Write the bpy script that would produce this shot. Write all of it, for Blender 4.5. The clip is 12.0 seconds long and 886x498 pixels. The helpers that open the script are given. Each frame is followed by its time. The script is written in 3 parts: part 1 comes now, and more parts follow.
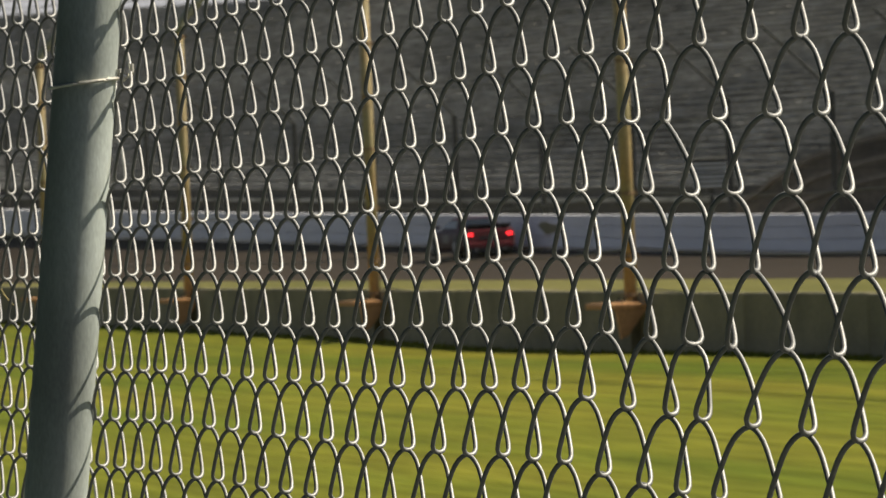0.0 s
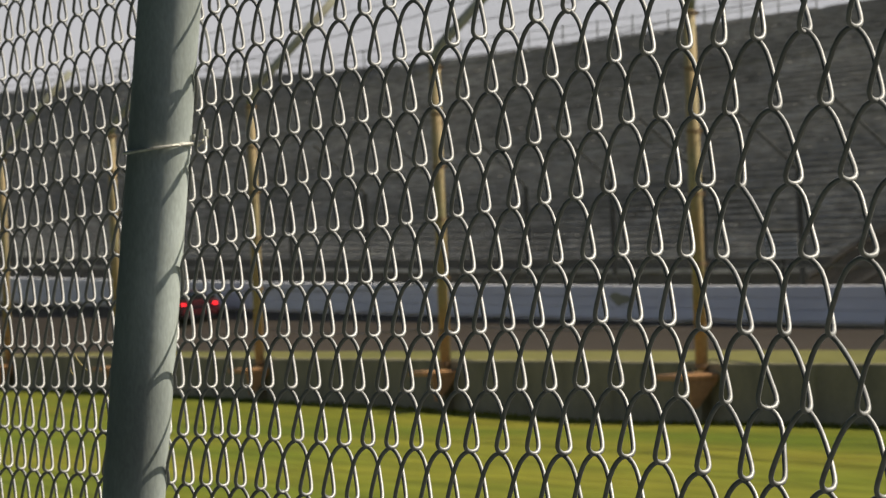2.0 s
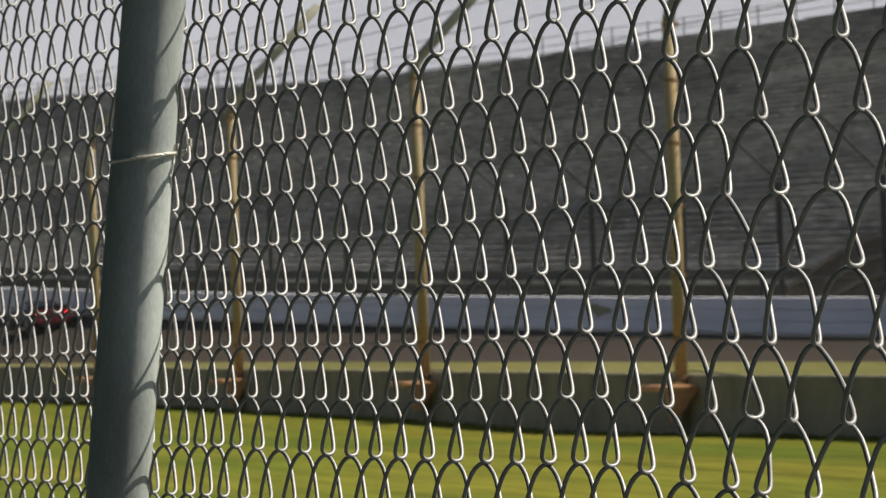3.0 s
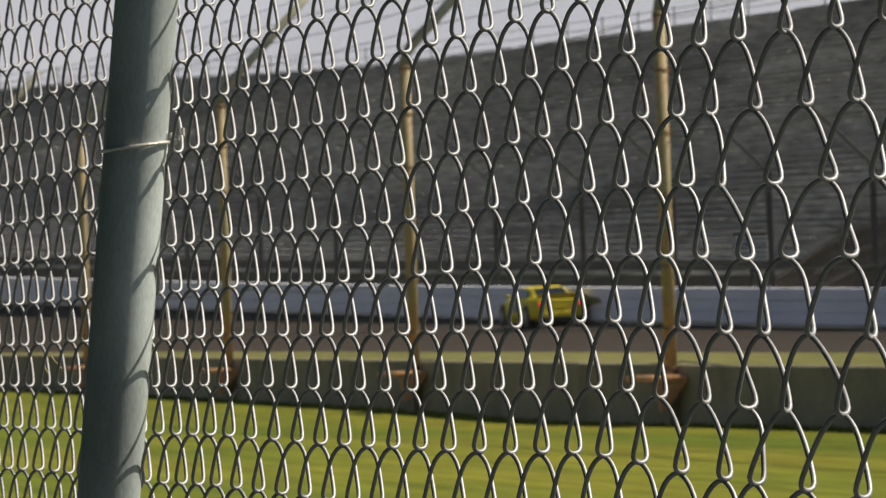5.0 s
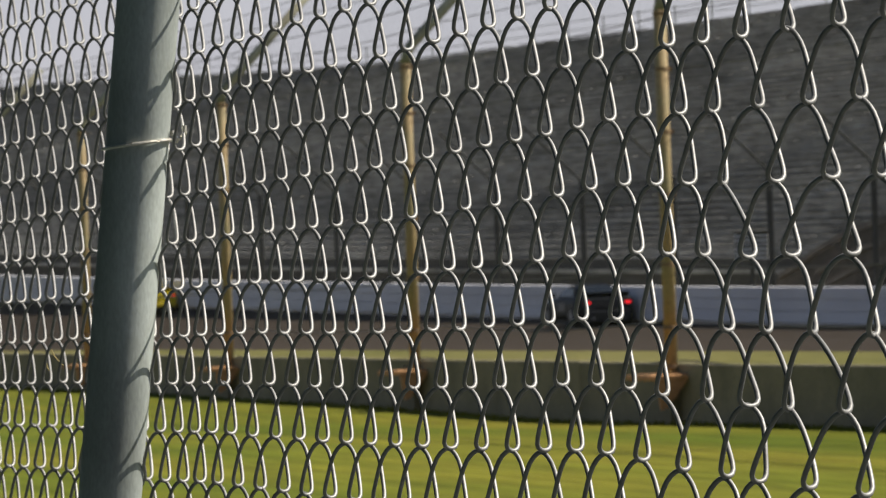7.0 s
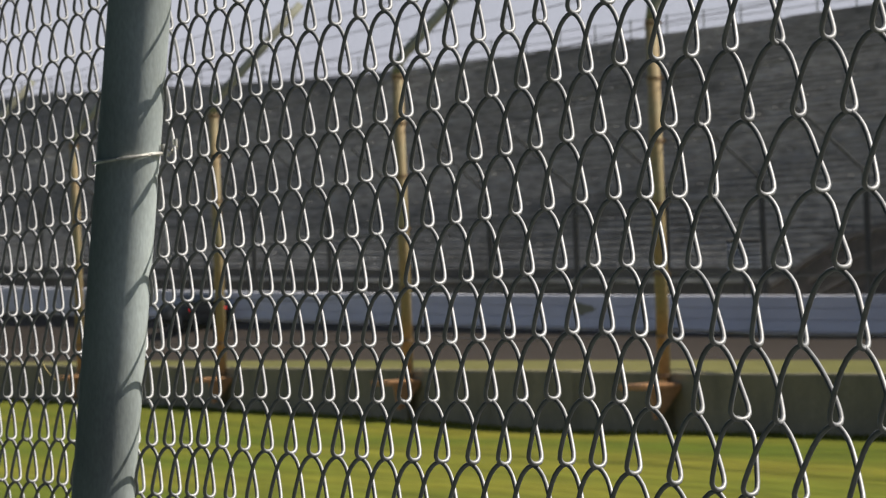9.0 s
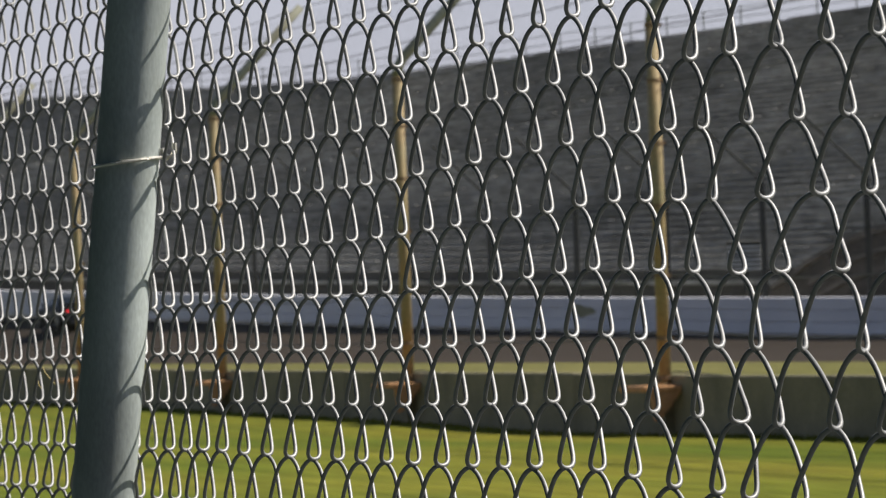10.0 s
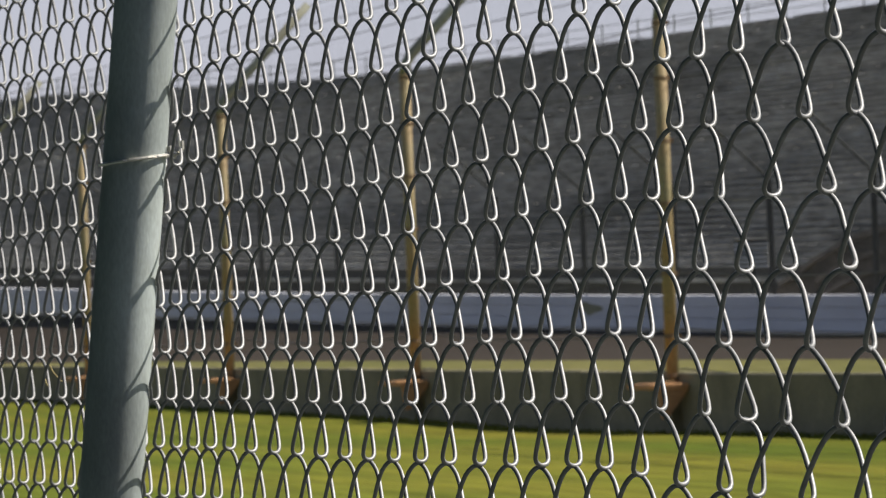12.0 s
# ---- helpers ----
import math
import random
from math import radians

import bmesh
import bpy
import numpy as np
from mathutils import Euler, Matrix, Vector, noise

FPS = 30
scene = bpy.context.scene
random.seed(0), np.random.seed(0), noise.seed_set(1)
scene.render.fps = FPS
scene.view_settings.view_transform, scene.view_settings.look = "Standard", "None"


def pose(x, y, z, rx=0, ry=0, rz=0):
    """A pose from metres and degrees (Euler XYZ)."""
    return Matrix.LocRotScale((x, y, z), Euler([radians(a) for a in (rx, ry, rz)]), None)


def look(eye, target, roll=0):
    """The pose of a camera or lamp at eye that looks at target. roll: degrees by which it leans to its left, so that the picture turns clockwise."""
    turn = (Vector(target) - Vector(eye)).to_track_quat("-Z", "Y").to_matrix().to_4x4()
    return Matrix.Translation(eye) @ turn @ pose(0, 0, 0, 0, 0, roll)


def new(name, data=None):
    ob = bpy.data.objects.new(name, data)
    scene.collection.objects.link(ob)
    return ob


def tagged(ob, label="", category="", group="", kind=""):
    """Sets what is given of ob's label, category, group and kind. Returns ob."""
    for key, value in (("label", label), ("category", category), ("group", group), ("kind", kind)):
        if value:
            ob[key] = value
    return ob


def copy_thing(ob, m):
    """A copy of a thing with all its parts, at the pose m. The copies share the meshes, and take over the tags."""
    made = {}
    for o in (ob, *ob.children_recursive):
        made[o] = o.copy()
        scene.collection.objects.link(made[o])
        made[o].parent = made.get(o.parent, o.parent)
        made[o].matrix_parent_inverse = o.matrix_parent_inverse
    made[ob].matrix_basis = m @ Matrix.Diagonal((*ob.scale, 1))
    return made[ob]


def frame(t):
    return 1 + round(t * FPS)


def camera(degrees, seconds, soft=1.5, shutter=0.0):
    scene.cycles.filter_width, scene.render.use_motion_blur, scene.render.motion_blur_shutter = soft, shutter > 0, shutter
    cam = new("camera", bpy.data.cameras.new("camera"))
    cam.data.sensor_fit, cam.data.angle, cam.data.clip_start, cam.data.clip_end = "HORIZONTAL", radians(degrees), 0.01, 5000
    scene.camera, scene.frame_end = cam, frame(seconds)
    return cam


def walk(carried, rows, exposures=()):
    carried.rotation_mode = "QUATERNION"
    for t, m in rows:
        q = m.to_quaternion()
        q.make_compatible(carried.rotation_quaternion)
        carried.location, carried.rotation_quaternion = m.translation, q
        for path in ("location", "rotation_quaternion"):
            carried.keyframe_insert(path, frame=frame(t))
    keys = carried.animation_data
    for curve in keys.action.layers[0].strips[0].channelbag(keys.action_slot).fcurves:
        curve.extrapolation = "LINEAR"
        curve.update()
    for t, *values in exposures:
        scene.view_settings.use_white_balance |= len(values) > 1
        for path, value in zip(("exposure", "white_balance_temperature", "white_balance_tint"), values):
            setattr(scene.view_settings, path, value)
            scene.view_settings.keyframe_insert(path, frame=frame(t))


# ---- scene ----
cam = camera(8.875, 12.0, soft=1.2, shutter=0.1)
cam.data.dof.use_dof = True
cam.data.dof.focus_distance = 3.15
cam.data.dof.aperture_fstop = 95.0
walk(cam, [
    (0, pose(0.0067, -0.0004, 1.7021, 89.8086, 2.3104, -14.0004)),
    (0.1, pose(0.0062, -0.0004, 1.7015, 89.8501, 2.2257, -13.7570)),
    (0.2, pose(0.0058, -0.0005, 1.7009, 89.8290, 2.1411, -13.4310)),
    (0.3, pose(0.0053, -0.0005, 1.7003, 89.8120, 2.0564, -13.2862)),
    (0.4, pose(0.0048, -0.0006, 1.6997, 89.7831, 1.9718, -13.1470)),
    (0.5, pose(0.0044, -0.0006, 1.6991, 89.7623, 1.8871, -13.1033)),
    (0.6, pose(0.0043, -0.0005, 1.6990, 89.7696, 1.9030, -13.0423)),
    (0.7, pose(0.0043, -0.0004, 1.6990, 89.7633, 1.9189, -13.0596)),
    (0.8, pose(0.0042, -0.0003, 1.6990, 89.7602, 1.9349, -13.1506)),
    (0.9, pose(0.0042, -0.0002, 1.6989, 89.7518, 1.9508, -13.2303)),
    (1, pose(0.0041, -0.0001, 1.6989, 89.7304, 1.9667, -13.3504)),
    (1.5, pose(0.0049, 0.0001, 1.6990, 89.7376, 1.9386, -13.4428)),
    (1.6, pose(0.0048, 0.0000, 1.6989, 89.7481, 1.9828, -13.4715)),
    (1.7, pose(0.0047, 0.0000, 1.6988, 89.8141, 2.0271, -13.5111)),
    (1.8, pose(0.0046, -0.0000, 1.6987, 90.0879, 2.0713, -13.4377)),
    (1.9, pose(0.0045, -0.0001, 1.6986, 90.3988, 2.1155, -13.2850)),
    (2, pose(0.0044, -0.0001, 1.6985, 90.5449, 2.1597, -13.2879)),
    (2.1, pose(0.0040, -0.0001, 1.6985, 90.5898, 2.1452, -13.3407)),
    (2.2, pose(0.0037, -0.0000, 1.6985, 90.6291, 2.1306, -13.3736)),
    (2.3, pose(0.0034, 0.0000, 1.6985, 90.6562, 2.1160, -13.4292)),
    (2.4, pose(0.0031, 0.0000, 1.6985, 90.6613, 2.1015, -13.4678)),
    (2.5, pose(0.0028, 0.0001, 1.6985, 90.6670, 2.0869, -13.5041)),
    (3, pose(0.0012, 0.0001, 1.6978, 90.6479, 2.0626, -13.4968)),
    (5, pose(-0.0010, 0.0003, 1.6977, 90.5434, 1.9423, -13.6013)),
    (5.5, pose(-0.0012, 0.0002, 1.6975, 90.5252, 1.9345, -13.6028)),
    (6, pose(-0.0016, 0.0002, 1.6976, 90.5154, 1.9386, -13.5941)),
    (6.5, pose(-0.0019, 0.0004, 1.6972, 90.5177, 1.8919, -13.5944)),
    (8.5, pose(-0.0019, -0.0000, 1.6980, 90.6086, 1.9821, -13.6497)),
    (9, pose(-0.0008, -0.0001, 1.6993, 90.6255, 2.0908, -13.6666)),
    (9.5, pose(-0.0000, 0.0000, 1.7000, 90.6509, 2.1989, -13.6610)),
    (10, pose(-0.0001, -0.0000, 1.7000, 90.6501, 2.2008, -13.6623)),
    (10.5, pose(-0.0002, -0.0000, 1.7002, 90.6571, 2.1913, -13.6637)),
    (11, pose(-0.0002, -0.0001, 1.7002, 90.6499, 2.2155, -13.6472)),
    (11.5, pose(0.0001, -0.0002, 1.7002, 90.6335, 2.2389, -13.5939)),
    (12, pose(-0.0000, -0.0001, 1.7001, 90.6302, 2.2175, -13.5888))
], exposures=[(0, 0.35, 6850, 5), (1.0, 0.34, 6850, 4.5), (1.6, 0.33, 6850, 4.5), (2.4, 0.36, 6540, 7.5), (6.7, 0.35, 6460, 8), (8.5, 0.36, 6180, 9.5), (12, 0.38, 6150, 9.5)])

# ---- world and sun ----
SUN_AZ, SUN_EL = 93.5, 48.0
world = bpy.data.worlds.new("sky")
scene.world = world
world.use_nodes = True
wn = world.node_tree.nodes
sky = wn.new("ShaderNodeTexSky")
sky.sky_type = "NISHITA"
sky.sun_disc = False
sky.sun_elevation = radians(SUN_EL)
sky.sun_rotation = radians(SUN_AZ)
sky.air_density, sky.dust_density, sky.ozone_density = 1.0, 1.0, 1.5
wn["Background"].inputs["Strength"].default_value = 0.062
# pale haze that thins out above the horizon
gen = wn.new("ShaderNodeTexCoord")
split = wn.new("ShaderNodeSeparateXYZ")
haze = wn.new("ShaderNodeMapRange")
haze.inputs["From Min"].default_value, haze.inputs["From Max"].default_value = 0.0, 0.35
haze.inputs["To Min"].default_value, haze.inputs["To Max"].default_value = 0.8, 0.0
blend = wn.new("ShaderNodeMix")
blend.data_type = "RGBA"
blend.inputs["B"].default_value = (8.1, 7.7, 8.75, 1)
wl = world.node_tree.links
wl.new(gen.outputs["Generated"], split.inputs["Vector"])
wl.new(split.outputs["Z"], haze.inputs["Value"])
wl.new(haze.outputs["Result"], blend.inputs["Factor"])
wl.new(sky.outputs["Color"], blend.inputs["A"])
wl.new(blend.outputs["Result"], wn["Background"].inputs["Color"])
sun_data = bpy.data.lights.new("sun", "SUN")
sun_data.energy, sun_data.angle, sun_data.color = 5.0, radians(0.5), (1.0, 0.91, 0.77)
sun = new("sun", sun_data)
sun_dir = Vector((math.sin(radians(SUN_AZ)) * math.cos(radians(SUN_EL)), math.cos(radians(SUN_AZ)) * math.cos(radians(SUN_EL)), math.sin(radians(SUN_EL))))
sun.matrix_basis = look(sun_dir * 100, (0, 0, 0))


# ---- materials ----
def mat(name, color, rough=0.7, metal=0.0, vary=0.15, scale=8.0, bump=0.0, bump_scale=60.0, color2=None, stretch=(1, 1, 1), island=0.0, emit=None, coat=0.0, fine=0.0, spec=0.5):
    """Colour with a broad and a fine variation, and relief."""
    m = bpy.data.materials.new(name)
    m.use_nodes = True
    n, l = m.node_tree.nodes, m.node_tree.links
    b = n["Principled BSDF"]
    b.inputs["Roughness"].default_value = rough
    b.inputs["Metallic"].default_value = metal
    b.inputs["Coat Weight"].default_value = coat
    b.inputs["Specular IOR Level"].default_value = spec
    tc = n.new("ShaderNodeTexCoord")
    mp = n.new("ShaderNodeMapping")
    mp.inputs["Scale"].default_value = stretch
    l.new(tc.outputs["Object"], mp.inputs["Vector"])
    broad = n.new("ShaderNodeTexNoise")
    broad.inputs["Scale"].default_value = scale
    broad.inputs["Detail"].default_value = 6
    l.new(mp.outputs["Vector"], broad.inputs["Vector"])
    ramp = n.new("ShaderNodeValToRGB")
    c2 = color2 or tuple(c * (1 - vary) for c in color)
    c1 = color if color2 else tuple(min(1, c * (1 + vary)) for c in color)
    ramp.color_ramp.elements[0].position, ramp.color_ramp.elements[1].position = 0.3, 0.7
    ramp.color_ramp.elements[0].color, ramp.color_ramp.elements[1].color = (*c2, 1), (*c1, 1)
    l.new(broad.outputs["Fac"], ramp.inputs["Fac"])
    out = ramp.outputs["Color"]
    small = n.new("ShaderNodeTexNoise")
    small.inputs["Scale"].default_value = bump_scale
    small.inputs["Detail"].default_value = 4
    l.new(mp.outputs["Vector"], small.inputs["Vector"])
    if fine:
        mr = n.new("ShaderNodeMapRange")
        mr.inputs["From Min"].default_value, mr.inputs["From Max"].default_value = 0.3, 0.7
        mr.inputs["To Min"].default_value, mr.inputs["To Max"].default_value = 1 - fine, 1 + fine
        l.new(small.outputs["Fac"], mr.inputs["Value"])
        mx = n.new("ShaderNodeVectorMath")
        mx.operation = "SCALE"
        l.new(out, mx.inputs[0])
        l.new(mr.outputs["Result"], mx.inputs["Scale"])
        out = mx.outputs["Vector"]
    if island:
        oi = n.new("ShaderNodeObjectInfo")
        mr2 = n.new("ShaderNodeMapRange")
        mr2.inputs["To Min"].default_value, mr2.inputs["To Max"].default_value = 1 - island, 1 + island
        l.new(oi.outputs["Random"], mr2.inputs["Value"])
        mx2 = n.new("ShaderNodeVectorMath")
        mx2.operation = "SCALE"
        l.new(out, mx2.inputs[0])
        l.new(mr2.outputs["Result"], mx2.inputs["Scale"])
        out = mx2.outputs["Vector"]
    l.new(out, b.inputs["Base Color"])
    if bump:
        bp = n.new("ShaderNodeBump")
        bp.inputs["Strength"].default_value = bump
        bp.inputs["Distance"].default_value = 0.5 / bump_scale
        l.new(small.outputs["Fac"], bp.inputs["Height"])
        l.new(bp.outputs["Normal"], b.inputs["Normal"])
    if emit:
        b.inputs["Emission Color"].default_value = (*emit[0], 1)
        b.inputs["Emission Strength"].default_value = emit[1]
    return m


M_WIRE = mat("galvanized_wire", (0.275, 0.273, 0.272), 0.52, 0.46, 0.18, 120, 0.15, 900, island=0.08)
M_POST = mat("galvanized_pipe", (0.43, 0.47, 0.462), 0.42, 0.20, 0.34, 16, 0.12, 500, stretch=(1, 1, 0.35), fine=0.12)
M_TIE = mat("tie_wire", (0.74, 0.70, 0.62), 0.38, 0.6, 0.2, 150)
M_GRASS = mat("mown_grass", (0.172, 0.158, 0.018), 0.9, 0, 0, 0.42, 0.6, 3.0, color2=(0.086, 0.115, 0.010), stretch=(1, 0.10, 1), fine=0.26, spec=0.06)
M_VERGE = mat("dry_verge_grass", (0.185, 0.165, 0.062), 0.95, 0, 0, 0.15, 0.4, 2.5, color2=(0.115, 0.115, 0.034), stretch=(1, 0.2, 1), fine=0.25, spec=0.05)
M_CONC = mat("weathered_concrete", (0.225, 0.194, 0.114), 0.9, 0, 0, 1.2, 0.3, 14, color2=(0.136, 0.118, 0.067), fine=0.12, island=0.06)
M_PIER = mat("rust_stained_concrete", (0.56, 0.29, 0.12), 0.9, 0, 0, 2.5, 0.3, 20, color2=(0.40, 0.20, 0.09), fine=0.15)
M_POLE = mat("rusting_painted_steel", (0.25, 0.24, 0.125), 0.7, 0.0, 0, 1.6, 0.2, 25, color2=(0.38, 0.215, 0.085), stretch=(1, 1, 0.7), fine=0.22)
M_ARM = mat("weathered_grey_green_steel", (0.27, 0.28, 0.22), 0.75, 0.0, 0, 1.3, 0.2, 25, color2=(0.17, 0.16, 0.11), fine=0.18)
M_CABLE = mat("steel_cable", (0.10, 0.095, 0.085), 0.6, 0.4)
M_ASPH = mat("track_asphalt", (0.051, 0.039, 0.029), 0.9, 0, 0, 0.12, 0.3, 4, color2=(0.037, 0.029, 0.022), stretch=(1, 0.08, 1), fine=0.12, spec=0.08)
M_WHITE = mat("white_barrier_paint", (0.68, 0.66, 0.68), 0.85, 0, 0, 0.5, 0.1, 8, color2=(0.56, 0.545, 0.57), stretch=(1, 0.3, 2), fine=0.05, spec=0.15)
M_OLIVE = mat("olive_paint", (0.16, 0.155, 0.075), 0.6)
M_DARK = mat("dark_steel", (0.016, 0.016, 0.015), 0.8, 0.0, spec=0.2)
M_OUTER = mat("grey_fence_steel", (0.045, 0.045, 0.042), 0.8, 0.0, spec=0.2)
M_TIER = mat("stand_terrace", (0.34, 0.326, 0.296), 0.85, 0, 0, 0.12, 0.2, 1.6, color2=(0.140, 0.133, 0.120), stretch=(1, 0.3, 1), fine=0.5)
M_BENCH = mat("grey_bench_plank", (0.40, 0.382, 0.352), 0.75, 0, 0, 0.15, 0.2, 1.6, color2=(0.20, 0.190, 0.174), stretch=(1, 0.3, 1), fine=0.4, island=0.15)
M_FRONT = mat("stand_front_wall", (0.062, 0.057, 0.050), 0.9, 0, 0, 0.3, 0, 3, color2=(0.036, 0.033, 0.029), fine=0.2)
M_RAMP = mat("brown_ramp_side", (0.055, 0.044, 0.034), 0.9, 0, 0.5, 0.5, 0.3, 3, stretch=(1, 0.5, 1.5), fine=0.4)
M_STAIR = mat("dusty_brown_concrete", (0.15, 0.128, 0.105), 0.9, 0, 0, 0.6, 0.2, 5, color2=(0.09, 0.076, 0.062), fine=0.3)
M_PALE = mat("pale_metal", (0.35, 0.35, 0.34), 0.6, 0.2)
M_SLAT = mat("pale_painted_slat", (0.55, 0.53, 0.49), 0.7, 0, 0.12, 3.0)
M_TYRE = mat("tyre_rubber", (0.018, 0.018, 0.018), 0.8)
M_RIM = mat("wheel_rim", (0.25, 0.25, 0.26), 0.35, 0.8)
M_GLASS = mat("car_window_glass", (0.012, 0.014, 0.016), 0.2, 0, 0.1, spec=0.3)
M_BLACK = mat("black_trim", (0.02, 0.02, 0.02), 0.55)
# for the unseen pavement; its tone sets the bounce on the wires' dark side
M_WALKWAY = mat("walkway_asphalt", (0.052, 0.058, 0.052), 0.9, 0, 0.2, 1.5, 0.3, 40)
# for the added light blockers; teal, so their bounce tints the post's dark side
M_BLOCKER = mat("teal_light_blocker", (0.052, 0.082, 0.078), 0.85, 0, 0.2, 0.4, 0.2, 8)
M_CLAMP = mat("rusty_clamp", (0.20, 0.13, 0.07), 0.8)
M_STRAW = mat("dry_straw", (0.45, 0.36, 0.15), 0.8)


def mesh_material():
    """Woven wire seen from afar: the 50 mm diamond weave as wire and holes."""
    m = bpy.data.materials.new("catch_fence_weave")
    m.use_nodes = True
    n, l = m.node_tree.nodes, m.node_tree.links
    b = n["Principled BSDF"]
    b.inputs["Base Color"].default_value = (0.11, 0.105, 0.10, 1)
    b.inputs["Metallic"].default_value, b.inputs["Roughness"].default_value = 0.5, 0.5
    tc = n.new("ShaderNodeTexCoord")
    masks = []
    for sign in (1, -1):
        mp = n.new("ShaderNodeMapping")
        mp.inputs["Rotation"].default_value = (sign * radians(45), 0, 0)
        l.new(tc.outputs["Object"], mp.inputs["Vector"])
        sep = n.new("ShaderNodeSeparateXYZ")
        l.new(mp.outputs["Vector"], sep.inputs["Vector"])
        md = n.new("ShaderNodeMath")
        md.operation = "PINGPONG"
        md.inputs[1].default_value = 0.025
        l.new(sep.outputs["Y"], md.inputs[0])
        lt = n.new("ShaderNodeMath")
        lt.operation = "LESS_THAN"
        lt.inputs[1].default_value = 0.0011
        l.new(md.outputs[0], lt.inputs[0])
        masks.append(lt)
    mx = n.new("ShaderNodeMath")
    mx.operation = "MAXIMUM"
    l.new(masks[0].outputs[0], mx.inputs[0])
    l.new(masks[1].outputs[0], mx.inputs[1])
    l.new(mx.outputs[0], b.inputs["Alpha"])
    return m


M_WEAVE = mesh_material()


# ---- mesh helpers ----
def part(name, bm, material, parent=None, label="", smooth=False):
    me = bpy.data.meshes.new(name)
    bm.normal_update()
    bm.to_mesh(me)
    bm.free()
    if smooth:
        me.polygons.foreach_set("use_smooth", [True] * len(me.polygons))
    me.materials.append(material)
    ob = new(name, me)
    if parent:
        ob.parent = parent
    if label:
        tagged(ob, label)
    return ob


def box(bm, x0, x1, y0, y1, z0, z1, bevel=0.0):
    r = bmesh.ops.create_cube(bm, size=1.0)
    vs = r["verts"]
    for v in vs:
        v.co = Vector(((x0 + x1) / 2 + v.co.x * (x1 - x0), (y0 + y1) / 2 + v.co.y * (y1 - y0), (z0 + z1) / 2 + v.co.z * (z1 - z0)))
    if bevel:
        es = list({e for v in vs for e in v.link_edges})
        bmesh.ops.bevel(bm, geom=es, offset=bevel, segments=1, affect="EDGES")
    return vs


def tube(bm, pts, radius, sides=8, caps=True):
    """A tube along a line of points; radius may be one number or one per point."""
    pts = [Vector(p) for p in pts]
    rad = radius if isinstance(radius, (list, tuple)) else [radius] * len(pts)
    rings = []
    for i, p in enumerate(pts):
        d = (pts[min(i + 1, len(pts) - 1)] - pts[max(i - 1, 0)]).normalized()
        up = Vector((1, 0, 0)) if abs(d.x) < 0.9 else Vector((0, 0, 1))
        a = d.cross(up).normalized()
        b = d.cross(a)
        rings.append([bm.verts.new(p + (a * math.cos(2 * math.pi * k / sides) + b * math.sin(2 * math.pi * k / sides)) * rad[i]) for k in range(sides)])
    for r0, r1 in zip(rings, rings[1:]):
        for k in range(sides):
            bm.faces.new((r0[k], r0[(k + 1) % sides], r1[(k + 1) % sides], r1[k]))
    if caps:
        bm.faces.new(rings[0][::-1])
        bm.faces.new(rings[-1])


def loft(bm, rings, closed=True, caps=True):
    vs = [[bm.verts.new(p) for p in r] for r in rings]
    n = len(vs[0])
    for a, b in zip(vs, vs[1:]):
        for k in range(n if closed else n - 1):
            bm.faces.new((a[k], a[(k + 1) % n], b[(k + 1) % n], b[k]))
    if caps and closed:
        bm.faces.new(vs[0][::-1])
        bm.faces.new(vs[-1])


def empty(name, m=None):
    ob = new(name)
    ob.empty_display_size = 0.2
    if m is not None:
        ob.matrix_basis = m
    return ob


# ---- the track's line: straight, then a long left-hand bend ----
WALL_X, BEND_Y, BEND_R = 57.5, 190.0, 800.0
INNER_X = 46.3
PIT_X, PIT_TOP, PIT_THICK = 21.2, 0.775, 0.30


def along(s, off=0.0):
    """Place and heading at s metres along the outer wall, off metres outside it."""
    a = max(0.0, s - BEND_Y) / BEND_R
    return WALL_X - BEND_R + (BEND_R + off) * math.cos(a), min(s, BEND_Y) + (BEND_R + off) * math.sin(a), a


def wall_foot(s):
    """Height of the banking at the outer wall."""
    d = min(max(0.0, s - 178.0), 190.0)
    return 0.37 + 0.0095 * d + 0.00006 * d * d


def inner_edge(s):
    x, y, a = along(s, -9.0)
    if s < BEND_Y + 1:
        return INNER_X, s
    return min(INNER_X, x), y


def surface(s, off):
    """Height of the track off metres (negative) inside the outer wall."""
    x, y, a = along(s, 0)
    xi, yi = inner_edge(s)
    w = max(2.0, x - xi)
    k = max(0.0, min(1.0, 1 + off / w))
    return 0.012 + wall_foot(s) * k ** 1.3


def stations(s0, s1, step):
    n = max(1, round((s1 - s0) / step))
    return [s0 + (s1 - s0) * i / n for i in range(n + 1)]


def sweep(bm, profile, svals, closed=True):
    """profile(s) gives (off, z) pairs that are carried along the line of the track."""
    rings = []
    for s in svals:
        ring = []
        for off, z in profile(s):
            x, y, a = along(s, off)
            ring.append((x, y, z))
        rings.append(ring)
    loft(bm, rings, closed, caps=closed)


# ---- ground and track ----
def ground_z(x, y):
    """Height of the infield: gentle bumps, and a hollow along the foot of the low wall."""
    near = max(0.0, 1 - abs(x - 21) / 9)
    far = 0.03 * min(1.0, max(0.0, (y - 96) / 20))
    bumps = 0.018 * noise.noise(Vector((x * 0.21, y * 0.06, 0))) if 5 < x < 30 and 20 < y < 180 else 0
    return bumps + near * (far - 0.115 * math.exp(-((y - 80.5) / 8.5) ** 2))


